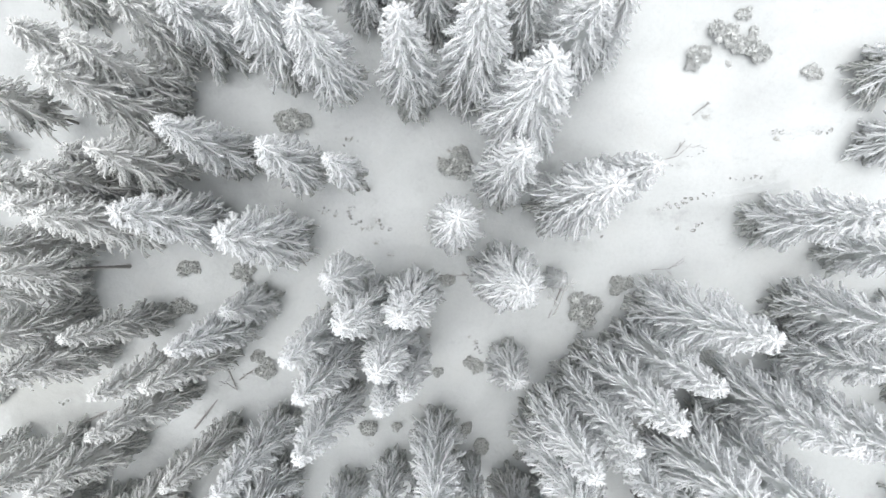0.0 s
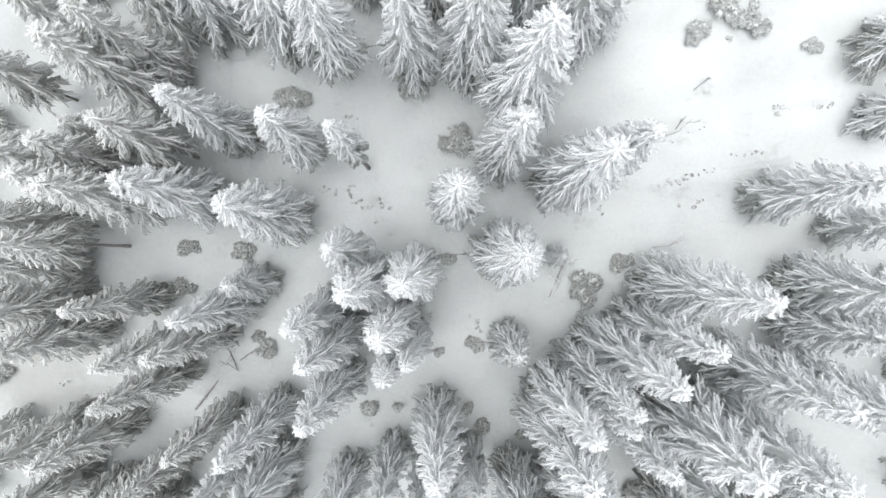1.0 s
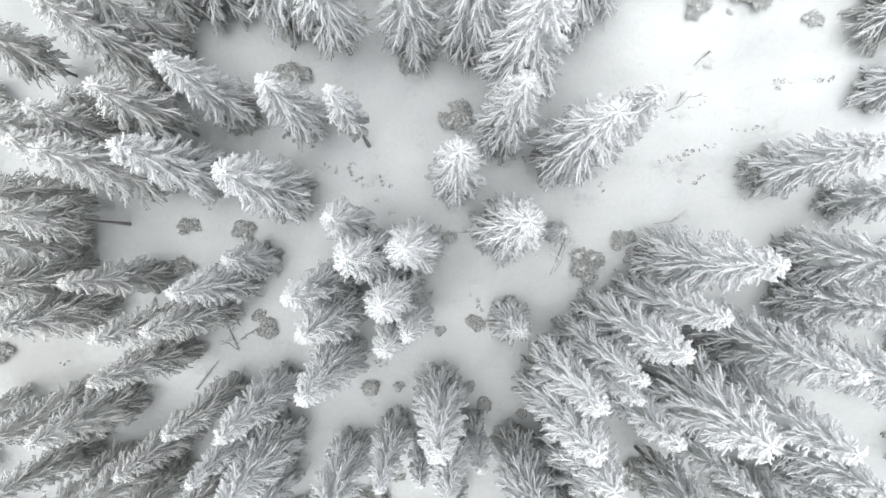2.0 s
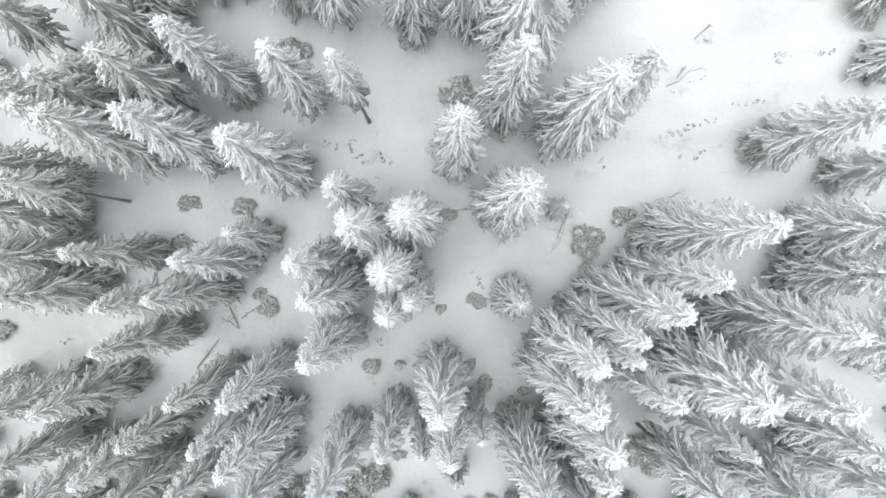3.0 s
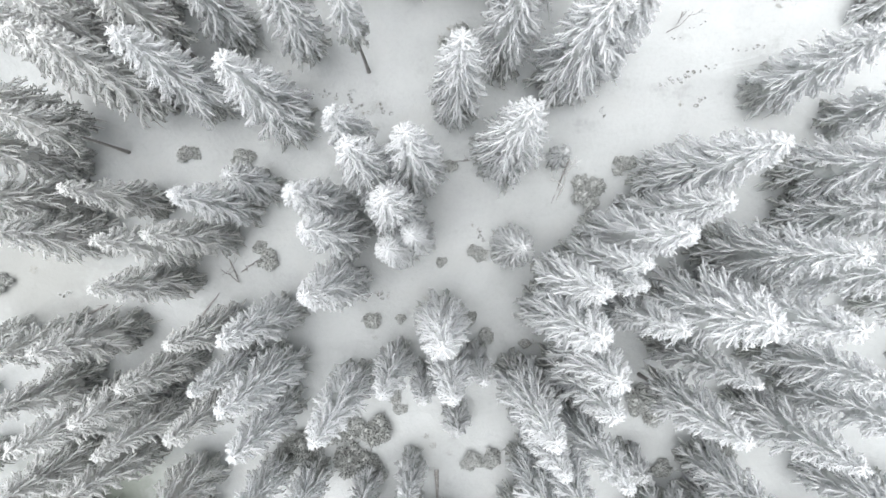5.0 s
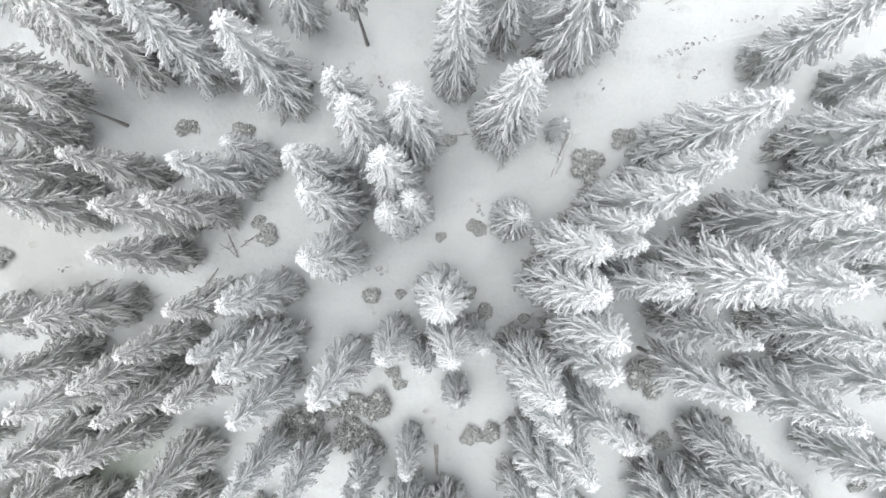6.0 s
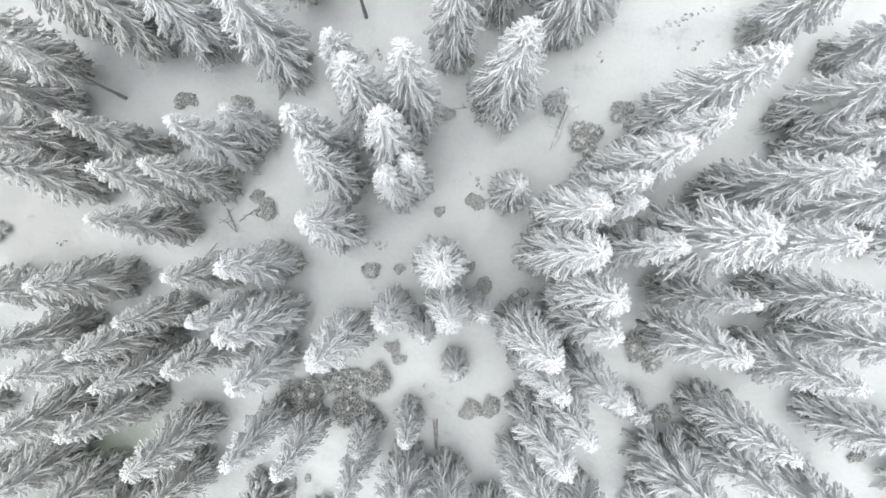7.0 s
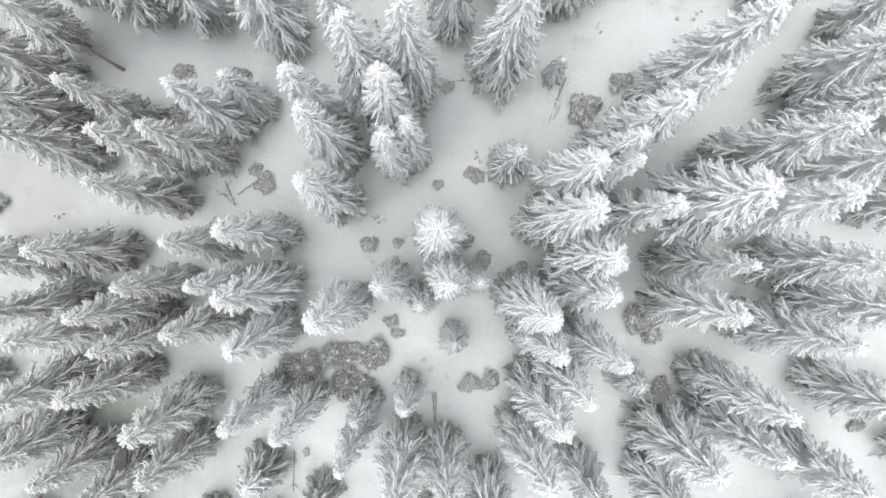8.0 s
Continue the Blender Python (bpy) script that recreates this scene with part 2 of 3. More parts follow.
def spruce(x, y, h, r, bare=0.02, fine=0.9, rimed=0.80):
    """A rimed spruce with its foot in the snow at x, y; h: height, r: reach of the crown, bare: share of free trunk, rimed: share of the crown under thick rime."""
    rng = np.random.default_rng(int(abs(x * 131 + y * 977 + h * 17) * 10) % 100003)
    head, flare = rng.uniform(0.05, 0.09), rng.uniform(0.52, 0.68)
    rows = limbs(rng, h, r, bare, fine, head, flare)
    n = len(rows)
    z, az, length, rise, droop, u = rows.T
    start = np.stack([0.05 * np.cos(az), 0.05 * np.sin(az), z], -1)
    bend = rng.normal(0, 0.13, n)[:, None]
    s = np.array([0.0, 0.3, 0.55, 0.8, 1.0])[None]
    spine = along(start, az, length, rise, droop, s, bend)
    spine[:, 2:] += rng.normal(0, 0.035, (n, 3, 3)) * length[:, None, None] ** 0.5
    fat = (0.040 + 0.052 * np.sqrt(length))
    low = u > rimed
    pieces, skirt = [], []

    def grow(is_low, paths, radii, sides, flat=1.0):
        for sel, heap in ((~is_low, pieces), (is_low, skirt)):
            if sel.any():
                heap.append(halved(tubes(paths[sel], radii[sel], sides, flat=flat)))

    grow(low, spine, fat[:, None] * np.array([1.0, 1.2, 1.05, 0.9, 0.55])[None] * rng.uniform(0.75, 1.3, (n, 5)), 3, 0.85)
    # forks that leave the outer part of each limb on either side in turn
    most = 5
    keep = np.clip((length * 1.15 * fine + 0.3 + 1.6 * (u > 0.55)).astype(int), 0, most)
    who, at, sign = [], [], []
    first = np.where(rng.random(n) < 0.5, -1.0, 1.0)
    for k in range(most):
        sel = np.nonzero(keep > k)[0]
        who.append(sel)
        at.append(0.26 + 0.6 * (k + rng.uniform(0.2, 0.8, len(sel))) / keep[sel])
        sign.append(first[sel] * (1.0 if k % 2 else -1.0))
    who, at, sign = np.concatenate(who), np.concatenate(at), np.concatenate(sign)
    p0 = along(start[who], az[who], length[who], rise[who], droop[who], at[:, None], bend[who])[:, 0]
    ln = (0.15 + 0.46 * length[who] * (1.08 - at)) * rng.uniform(0.75, 1.15, len(who))
    taz = az[who] + bend[who, 0] * at + sign * rng.uniform(0.48, 0.80, len(who)) * np.where(u[who] > 0.55, 1.35, 1.0)
    trise = rise[who] - droop[who] * at * 1.7 + rng.normal(0.05, 0.10, len(who))
    tbend = -sign[:, None] * 0.22
    tdroop = np.full(len(who), 0.15)
    twig = along(p0, taz, ln, trise, tdroop, np.array([0.0, 0.55, 1.0])[None], tbend)
    tfat = fat[who] * rng.uniform(0.72, 0.92, len(who))
    grow(low[who], twig, tfat[:, None] * np.array([0.9, 1.1, 0.55])[None], 3, 0.85)
    # short rimed twigs that comb out densely on both sides of limbs and forks
    every = 0.25 / fine
    all_start, all_az = np.concatenate([start, p0]), np.concatenate([az, taz])
    all_len, all_rise = np.concatenate([length, ln]), np.concatenate([rise, trise])
    all_droop, all_bend = np.concatenate([droop, tdroop]), np.concatenate([bend, tbend])
    all_fat = np.concatenate([fat, tfat])
    pairs = np.clip(np.round(all_len * 0.92 / every).astype(int), 2, 18)
    own = np.repeat(np.arange(len(pairs)), pairs * 2)
    step = np.concatenate([np.arange(2 * p) for p in pairs])
    f = np.clip(0.14 + 0.86 * (step + rng.uniform(-0.3, 0.9, len(own))) / (2 * pairs[own]), 0.05, 1.0)
    half = np.where(step % 2 == 0, -1.0, 1.0)
    b0 = along(all_start[own], all_az[own], all_len[own], all_rise[own], all_droop[own], f[:, None], all_bend[own])[:, 0]
    baz = all_az[own] + all_bend[own, 0] * f + half * rng.uniform(0.8, 1.35, len(own))
    brise = all_rise[own] - 2 * all_droop[own] * f + rng.normal(0.30, 0.30, len(own))
    bln = (0.07 + 0.23 * np.minimum(all_len[own], 2.2) ** 0.5 * (1.25 - 0.7 * f)) * rng.uniform(0.6, 1.4, len(own)) / (0.45 + 0.55 * fine)
    tip = along(b0, baz, bln, brise, np.zeros(len(own)), np.array([1.0])[None])[:, 0]
    girth = (0.030 + 0.52 * all_fat[own]) * rng.uniform(0.8, 1.25, len(own)) / (0.5 + 0.5 * fine)
    low_twig = np.concatenate([low, low[who]])[own]
    pieces.append(spikes(b0[~low_twig], tip[~low_twig], girth[~low_twig]))
    if low_twig.any():
        skirt.append(spikes(b0[low_twig], tip[low_twig], girth[low_twig]))
    # leader at the very top
    top = np.array([[[0, 0, h * 0.93], [0.02, 0, h * 0.97], [0, 0.02, h + 0.1]]])
    pieces.append(halved(tubes(top, np.array([[0.13, 0.11, 0.03]]), 4)))
    crown = joined(pieces)
    # needle sprays that hang under the limbs
    m = np.repeat(np.arange(n), np.where(u > 0.75, 2, np.arange(n) % 2))
    at = rng.uniform(0.15, 0.9, len(m))
    q0 = along(start[m], az[m], length[m], rise[m], droop[m], at[:, None])[:, 0] - np.array([0, 0, 0.10])
    qaz = az[m] + rng.normal(0, 0.6, len(m))
    qln = (0.20 + 0.22 * length[m]) * rng.uniform(0.7, 1.3, len(m))
    spray = along(q0, qaz, qln, rise[m] - droop[m] - 0.35, np.full(len(m), 0.3), np.array([0.0, 0.5, 1.0])[None])
    sfat = np.full(len(m), 0.12) * rng.uniform(0.7, 1.3, len(m))
    pieces = [tubes(spray, sfat[:, None] * np.array([0.6, 1.0, 0.2])[None], 3, flat=0.7)]
    # the dense inner foliage round the trunk
    rings, sides = 24, 9
    du = np.linspace(0.02, 1.0, rings)
    a = np.arange(sides) * 2 * np.pi / sides
    body = 0.34 * reach_at(du, r, head, flare)[:, None] * rng.uniform(0.45, 1.5, (rings, sides))
    body[-1] = 0.1
    hang = rng.normal(0, 0.18, (rings, sides)) - 0.45 * body
    v = np.stack([body * np.cos(a), body * np.sin(a), h - du[:, None] * (h * (1 - bare) - 0.40 * r) + hang], -1).reshape(-1, 3)
    i = np.arange(rings * sides).reshape(rings, sides)
    j = np.roll(i, -1, axis=1)
    pieces.append((v, np.stack([i[1:], j[1:], j[:-1], i[:-1]], -1).reshape(-1, 4)))
    needles = joined(pieces)

    ob = new("spruce_tree")
    ob.location = (x, y, float(ground_z(x, y)) - 0.15)
    size = "tall" if h > 20 else "young" if h < 13 else "mid-sized"
    shape = "slender" if r / h < 0.105 else "broad" if r / h > 0.16 else "conical"
    tagged(ob, f"{size} {shape} spruce, drooping limbs white with rime, in snow", "spruce tree", group="spruces of the forest")
    zs = np.linspace(0, 1, 7)
    lean = rng.normal(0, 0.06, 2)
    line = np.stack([np.sin(zs * 3.1) * lean[0], np.sin(zs * 3.1) * lean[1], zs * h], -1)[None]
    girth = (0.04 + 0.0068 * h) * (1.03 - zs)
    girth[0] *= 1.2
    part("trunk", mesh_of("trunk", *tubes(line, girth[None], 9)), BARK, ob, "dark bare bark dusted with rime")
    # trees far to the left take the copies with shade in their colour
    dimmed = x < -23.8 and h > 9
    part("crown", mesh_of("crown", *crown), DIM_RIME if dimmed else RIME, ob, "forking limbs under less rime, colour dimmed for their shaded side" if dimmed else "forking limbs thick with white rime")
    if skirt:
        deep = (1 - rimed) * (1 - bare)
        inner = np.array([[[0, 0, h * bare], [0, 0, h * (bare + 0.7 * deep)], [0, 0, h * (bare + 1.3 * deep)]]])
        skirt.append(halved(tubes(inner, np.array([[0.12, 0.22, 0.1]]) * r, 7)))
        part("skirt", mesh_of("skirt", *joined(skirt)), SHADE_TWIGS, ob, "lower limbs with less rime, grey-green dimmed for their shade")
    part("foliage", mesh_of("foliage", *needles), DIM_NEEDLES if dimmed else NEEDLES, ob, "grey-green frosted needles hanging under the limbs")
    return ob


# ---------------------------------------------------------------- shrubs
def shrub(x, y, r, tall=0.8, pale=False):
    """A low rounded evergreen shrub: a lobed dome of dense twigs over a dark heart, dusted with frost."""
    rng = np.random.default_rng(int(abs(x * 311 + y * 77) * 10) % 100003)
    # the dome is made of a handful of rounded lobes
    lobes = int(4 + 5 * r)
    ta, tr = rng.uniform(0, 2 * np.pi, lobes), r * 0.70 * np.sqrt(rng.uniform(0.0, 1.0, lobes))
    tr[0] = 0
    heart = np.stack([tr * np.cos(ta), tr * np.sin(ta) * rng.uniform(0.8, 1.0), r * tall * rng.uniform(0.15, 0.5, lobes)], -1)
    size = (0.14 + 0.36 * r) * rng.uniform(0.7, 1.15, lobes)
    each = int(26 + 16 * min(r, 2.5))
    n = lobes * each
    own = np.repeat(np.arange(lobes), each)
    az, el = rng.uniform(0, 2 * np.pi, n), np.arccos(rng.uniform(-0.1, 1.0, n))
    d = np.stack([np.sin(el) * np.cos(az), np.sin(el) * np.sin(az), np.cos(el) * tall * 1.15], -1) * size[own, None]
    mid = heart[own] + d * 0.55
    end = heart[own] + d * rng.uniform(0.85, 1.15, n)[:, None]
    v1, f1 = tubes(np.stack([heart[own] * np.array([0.8, 0.8, 0.4]), mid, end], 1), np.array([[0.025, 0.05, 0.045]]) * rng.uniform(0.7, 1.4, (n, 1)), 3)
    k = n * 2
    who = rng.integers(0, n, k)
    a = mid[who] + (end - mid)[who] * rng.uniform(0.3, 1.0, k)[:, None]
    way = rng.normal(0, 1, (k, 3)) + np.array([0, 0, 0.5])
    b = a + 0.17 * way / np.linalg.norm(way, axis=1, keepdims=True)
    v2, f2 = spikes(a, b, 0.058 * rng.uniform(0.7, 1.4, k))
    # the heart of each lobe, its shade put into a darker twig colour
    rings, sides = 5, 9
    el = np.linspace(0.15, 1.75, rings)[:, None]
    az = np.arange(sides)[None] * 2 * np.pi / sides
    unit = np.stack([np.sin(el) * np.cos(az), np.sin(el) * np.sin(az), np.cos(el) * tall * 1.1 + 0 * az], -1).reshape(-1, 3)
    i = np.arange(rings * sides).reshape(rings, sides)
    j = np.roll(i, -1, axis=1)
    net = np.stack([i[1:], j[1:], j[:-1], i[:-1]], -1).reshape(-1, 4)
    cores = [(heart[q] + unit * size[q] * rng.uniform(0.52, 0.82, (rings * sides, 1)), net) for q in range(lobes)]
    ob = new("shrub")
    ob.location = (x, y, float(ground_z(x, y)) - 0.05)
    tagged(ob, "low rounded shrub thick with pale frost on open snow" if pale else "low rounded shrub of dark twigs dusted with frost, standing in snow", "shrub", group="shrubs in the clearing")
    part("crown", mesh_of("crown", *joined([halved((v1, f1)), (v2, f2)])), PALE_SHRUB if pale else SHRUB, ob)
    part("heart", mesh_of("heart", *joined(cores)), SHADED_PALE_HEART if pale else SHADED_HEART, ob, "grey-green inner twigs darkened as if in shade")
    return ob


# ---------------------------------------------------------------- bare wood and tracks
def twig_paths(rng, start, way, length, depth, out, thick, low=0.35):
    """Forking bare branches: a path for each, with its thickness."""
    end = start + way * length
    mid = (start + end) / 2 + rng.normal(0, 0.06 * length, 3)
    out.append((np.stack([start, mid, end]), thick))
    if depth:
        for k in range(3 if low < 0.5 else 9):
            f = rng.uniform(low, 0.97)
            w = way + rng.normal(0, 0.45, 3)
            twig_paths(rng, start + (end - start) * f, w / np.linalg.norm(w), min(length * rng.uniform(0.35, 0.6), 1.9), depth - 1, out, thick * 0.6)


def sapling(x, y, tall, dx, dy, rime=False):
    """A bare leafless sapling that leans by dx, dy per metre of height."""
    rng = np.random.default_rng(int(abs(x * 19 + y * 53) * 10))
    way = np.array([dx, dy, 1.0])
    out = []
    twig_paths(rng, np.zeros(3), way / np.linalg.norm(way), tall, 3, out, 0.2 if rime and tall > 6 else 0.09 if rime else 0.045, 0.55 if tall > 6 else 0.35)
    paths = np.stack([p for p, _ in out])
    r = np.array([t for _, t in out])[:, None] * np.array([[1.0, 0.8, 0.45]])
    ob = new("sapling")
    ob.location = (x, y, float(ground_z(x, y)) - 0.1)
    tagged(ob, "slender rimed sapling bent over low above the snow" if rime else "bare leafless sapling with thin forked twigs leaning over snow", "sapling", group="bare saplings")
    stem = mesh_of("stem", *tubes(paths[:1], r[:1], 6))
    part("stem", stem, SHADE_TWIGS if rime else BARK, ob)
    part("branchwork", mesh_of("branchwork", *tubes(paths[1:], r[1:], 4)), SHADE_TWIGS if rime else BARK, ob)
    return ob


def fallen_trunk(x0, y0, x1, y1, thick=0.14):
    """A thin dead trunk that lies half sunk in the snow, with stubs of broken limbs."""
    rng = np.random.default_rng(int(abs(x0 * 7 + y1 * 91) * 10))
    cx, cy = (x0 + x1) / 2, (y0 + y1) / 2
    base = float(ground_z(cx, cy))
    f = np.linspace(0, 1, 7)
    xs, ys = x0 + (x1 - x0) * f, y0 + (y1 - y0) * f
    line = np.stack([xs - cx, ys - cy, ground_z(xs, ys) - base + 0.10 + rng.normal(0, 0.03, 7)], -1)
    log = mesh_of("log", *tubes(line[None], thick * (1.1 - 0.6 * f)[None], 8))
    k = 7
    a = line[rng.integers(1, 6, k)]
    b = a + rng.normal(0, 0.35, (k, 3)) * np.array([1, 1, 0.3]) + np.array([0, 0, 0.22])
    ob = new("fallen_trunk")
    ob.location = (cx, cy, base)
    tagged(ob, "thin dark dead trunk lying half buried in the snow", "fallen trunk", group="fallen trunks")
    part("log", log, BARK, ob)
    for p, q in zip(a, b):
        part("limb_stub", mesh_of("limb_stub", *tubes(np.stack([p, (p + q) / 2, q])[None], np.array([[0.045, 0.035, 0.015]]), 5)), BARK, ob)
    return ob


def grass_tuft(x, y, r):
    """A small tuft of withered blades that pokes through the snow."""
    rng = np.random.default_rng(int(abs(x * 57 + y * 131) * 10) % 100003)
    n = int(26 + 60 * r)
    a, d = rng.uniform(0, 2 * np.pi, n), r * np.sqrt(rng.uniform(0, 1, n))
    foot = np.stack([d * np.cos(a), d * np.sin(a), np.zeros(n)], -1)
    lean = rng.normal(0, 0.12, (n, 2))
    tall = rng.uniform(0.08, 0.26, n)
    tip = foot + np.stack([lean[:, 0], lean[:, 1], tall], -1)
    ob = new("grass_tuft", mesh_of("grass_tuft", *spikes(foot, tip, np.full(n, 0.022))))
    ob.data.materials.append(STRAW)
    ob.location = (x, y, snow_z(x, y) - 0.03)
    tagged(ob, "small tuft of withered grey-brown grass poking through snow", "grass tuft", group="grass tufts in the clearing")
    return ob


def print_mesh(seed):
    """A hoof or foot hole: a low broken lip of snow round a trodden floor, the hole's shade put into its dark colour.
    """
    rng = np.random.default_rng(seed)
    k = 12
    a = np.arange(k) * 2 * np.pi / k
    wob = rng.uniform(0.8, 1.25, k)
    rings = []
    for rad, z in ((0.33, -0.05), (0.25, 0.035), (0.19, 0.03), (0.13, 0.0), (0.001, -0.02)):
        lip = z * (rng.uniform(0.5, 1.4, k) if z > 0 else 1.0)
        rings.append(np.stack([rad * wob * np.cos(a) * 0.6, rad * wob * np.sin(a), np.zeros(k) + lip], -1))
    v = np.concatenate(rings)
    i = np.arange(len(rings) * k).reshape(len(rings), k)
    j = np.roll(i, -1, axis=1)
    me = mesh_of("footprint", v, np.stack([i[:-1], j[:-1], j[1:], i[1:]], -1).reshape(-1, 4))
    me.materials.append(SNOW)
    me.materials.append(PRINT_SHADE)
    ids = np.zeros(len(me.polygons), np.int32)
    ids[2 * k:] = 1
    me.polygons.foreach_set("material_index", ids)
    return me


def footprint(x, y, turn, size):
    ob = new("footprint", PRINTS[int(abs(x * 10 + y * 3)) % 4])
    e = 0.3
    gx = float(ground_z(x + e, y) - ground_z(x - e, y)) / (2 * e)
    gy = float(ground_z(x, y + e) - ground_z(x, y - e)) / (2 * e)
    up = Vector((-gx, -gy, 1)).normalized()
    ob.matrix_world = Matrix.Translation((x, y, snow_z(x, y) + 0.01)) @ up.to_track_quat("Z", "Y").to_matrix().to_4x4() @ pose(0, 0, 0, 0, 0, turn) @ Matrix.Scale(size, 4)
    tagged(ob, "trodden footprint, floor coloured dark for shade, with a broken lip in snow", "footprint", group="animal tracks")
    return ob


def trail(x0, y0, x1, y1, count, seed, spread=0.35, size=1.0):
    """Footprints strung along a line."""
    rng = np.random.default_rng(seed)
    for k in range(count):
        f = (k + rng.uniform(0.1, 0.9)) / count
        footprint(x0 + (x1 - x0) * f + rng.normal(0, spread), y0 + (y1 - y0) * f + rng.normal(0, spread), rng.uniform(0, 360), size * rng.uniform(0.7, 1.3))


def furrow(x0, y0, x1, y1, seed):
    """A shallow drag mark: two low lips of pushed snow with a trodden strip between."""
    rng = np.random.default_rng(seed)
    n = 40
    f = np.linspace(0, 1, n)
    d = np.array([x1 - x0, y1 - y0])
    d = d / np.linalg.norm(d)
    nx, ny = -d[1], d[0]
    way = np.cumsum(rng.normal(0, 0.05, n))
    cx, cy = x0 + (x1 - x0) * f + nx * way, y0 + (y1 - y0) * f + ny * way
    fade = np.sin(np.pi * f) ** 0.4
    base = snow_z((x0 + x1) / 2, (y0 + y1) / 2)
    cols = []
    for off, z in ((-0.55, -0.06), (-0.3, 0.09), (-0.16, 0.02), (0.16, 0.02), (0.32, 0.08), (0.55, -0.06)):
        o = off * rng.uniform(0.85, 1.15, n)
        px, py = cx + nx * o, cy + ny * o
        pz = np.array([snow_z(a, b) for a, b in zip(px, py)]) + z * fade * (rng.uniform(0.5, 1.3, n) if z > 0.05 else 1.0)
        cols.append(np.stack([px - (x0 + x1) / 2, py - (y0 + y1) / 2, pz - base], -1))
    v = np.concatenate(cols)
    i = np.arange(6 * n).reshape(6, n)
    me = mesh_of("drag_mark", v, np.stack([i[1:, :-1], i[1:, 1:], i[:-1, 1:], i[:-1, :-1]], -1).reshape(-1, 4))
    me.materials.append(SNOW)
    ob = new("drag_mark", me)
    ob.location = ((x0 + x1) / 2, (y0 + y1) / 2, base)
    tagged(ob, "shallow drag mark with low lips pressed into snow", "drag mark", group="animal tracks")


build_ground()
PRINTS = [print_mesh(k) for k in range(4)]

# trees of the forest: place, height, reach of the crown
spruce(-30.89, 5.88, 19.3, 3.0, bare=0.10)
spruce(-30.98, 7.99, 14.5, 2.8, bare=0.05)
spruce(-33.72, 5.00, 19.2, 3.0, bare=0.10)
spruce(-13.51, 7.70, 20.6, 2.9, bare=0.18)
spruce(-8.25, 6.55, 23.4, 1.8, bare=0.45)
spruce(-16.46, 1.03, 23.2, 4.1)
spruce(-23.56, 2.63, 23.0, 3.3, bare=0.10)
spruce(-30.98, 3.16, 22.0, 3.1, bare=0.30)
spruce(-28.70, 2.37, 23.2, 3.1, bare=0.15)
spruce(-26.09, 7.42, 19.6, 3.3, bare=0.30)
spruce(-20.83, 9.25, 20.2, 3.2)
spruce(-8.94, -2.44, 22.6, 2.7, bare=0.42)
spruce(-7.26, -5.52, 27.0, 3.5)
spruce(-3.08, -4.86, 27.6, 3.6)
spruce(-11.87, -8.50, 25.2, 3.1)
spruce(-4.89, -9.19, 26.6, 3.2)
spruce(-31.77, -7.51, 18.3, 2.4, rimed=0.76)
spruce(-22.19, -8.28, 20.8, 2.8, rimed=0.78)
spruce(-20.17, -5.82, 13.6, 2.5)
spruce(-28.35, -11.95, 21.0, 2.9, rimed=0.78)
spruce(-24.74, -11.52, 20.4, 2.6, rimed=0.78)
spruce(-29.74, -15.94, 19.7, 2.8, rimed=0.76)
spruce(1.12, 2.31, 23.8, 3.2)
spruce(5.89, 7.12, 23.3, 3.4)
spruce(11.92, 4.40, 25.3, 4.1, bare=0.03)
spruce(15.18, 6.05, 23.1, 3.2)
spruce(6.19, -2.88, 24.9, 4.2)
spruce(22.52, -6.25, 26.9, 4.0)
spruce(32.99, 2.65, 19.7, 3.4)
spruce(19.75, -9.96, 25.8, 3.1)
spruce(-24.46, -21.01, 18.8, 2.5)
spruce(-18.51, -20.15, 22.7, 2.9)
spruce(-29.22, -24.96, 17.9, 2.5, rimed=0.78)
spruce(-31.98, -27.27, 20.0, 2.8, rimed=0.76)
spruce(-30.49, -30.40, 19.3, 2.4, rimed=0.78)
spruce(-24.23, -29.09, 19.9, 2.6)
spruce(-22.10, -24.90, 20.4, 2.2)
spruce(-18.58, -25.87, 23.4, 3.6)
spruce(-18.76, -30.57, 20.2, 3.1)
spruce(-10.66, -27.70, 25.9, 3.0)
spruce(-11.31, -16.49, 24.7, 3.2)
spruce(-10.93, -11.33, 25.5, 3.3)
spruce(-5.02, -12.94, 23.4, 2.4)
spruce(-3.13, -11.84, 22.7, 2.2)
spruce(-36.18, -21.60, 17.8, 3.3, rimed=0.74)
spruce(-36.24, -29.07, 21.1, 3.3, rimed=0.74)
spruce(-0.68, -20.54, 26.3, 3.3)
spruce(-5.80, -25.38, 20.9, 2.6)
spruce(-2.57, -27.47, 14.4, 2.1)
spruce(0.05, -25.03, 23.5, 3.0)
spruce(16.42, -12.21, 28.2, 3.6)
spruce(13.86, -14.28, 27.5, 2.9)
spruce(10.76, -16.08, 28.5, 3.2, bare=0.25)
spruce(10.52, -19.43, 28.4, 3.6)
spruce(13.88, -15.88, 26.8, 2.2)
spruce(16.81, -19.15, 26.2, 2.6)
spruce(21.93, -18.50, 27.7, 4.6, bare=0.28)
spruce(23.46, -23.79, 22.4, 2.5)
spruce(21.55, -27.57, 24.5, 3.1, bare=0.25, rimed=0.80)
spruce(28.61, -13.89, 25.7, 3.7)
spruce(27.66, -18.98, 27.1, 3.6)
spruce(7.64, -27.56, 26.5, 3.5)
spruce(12.43, -23.05, 25.8, 3.5, bare=0.28)
spruce(12.55, -25.98, 24.4, 3.3)
spruce(7.21, -12.96, 12.7, 2.8)
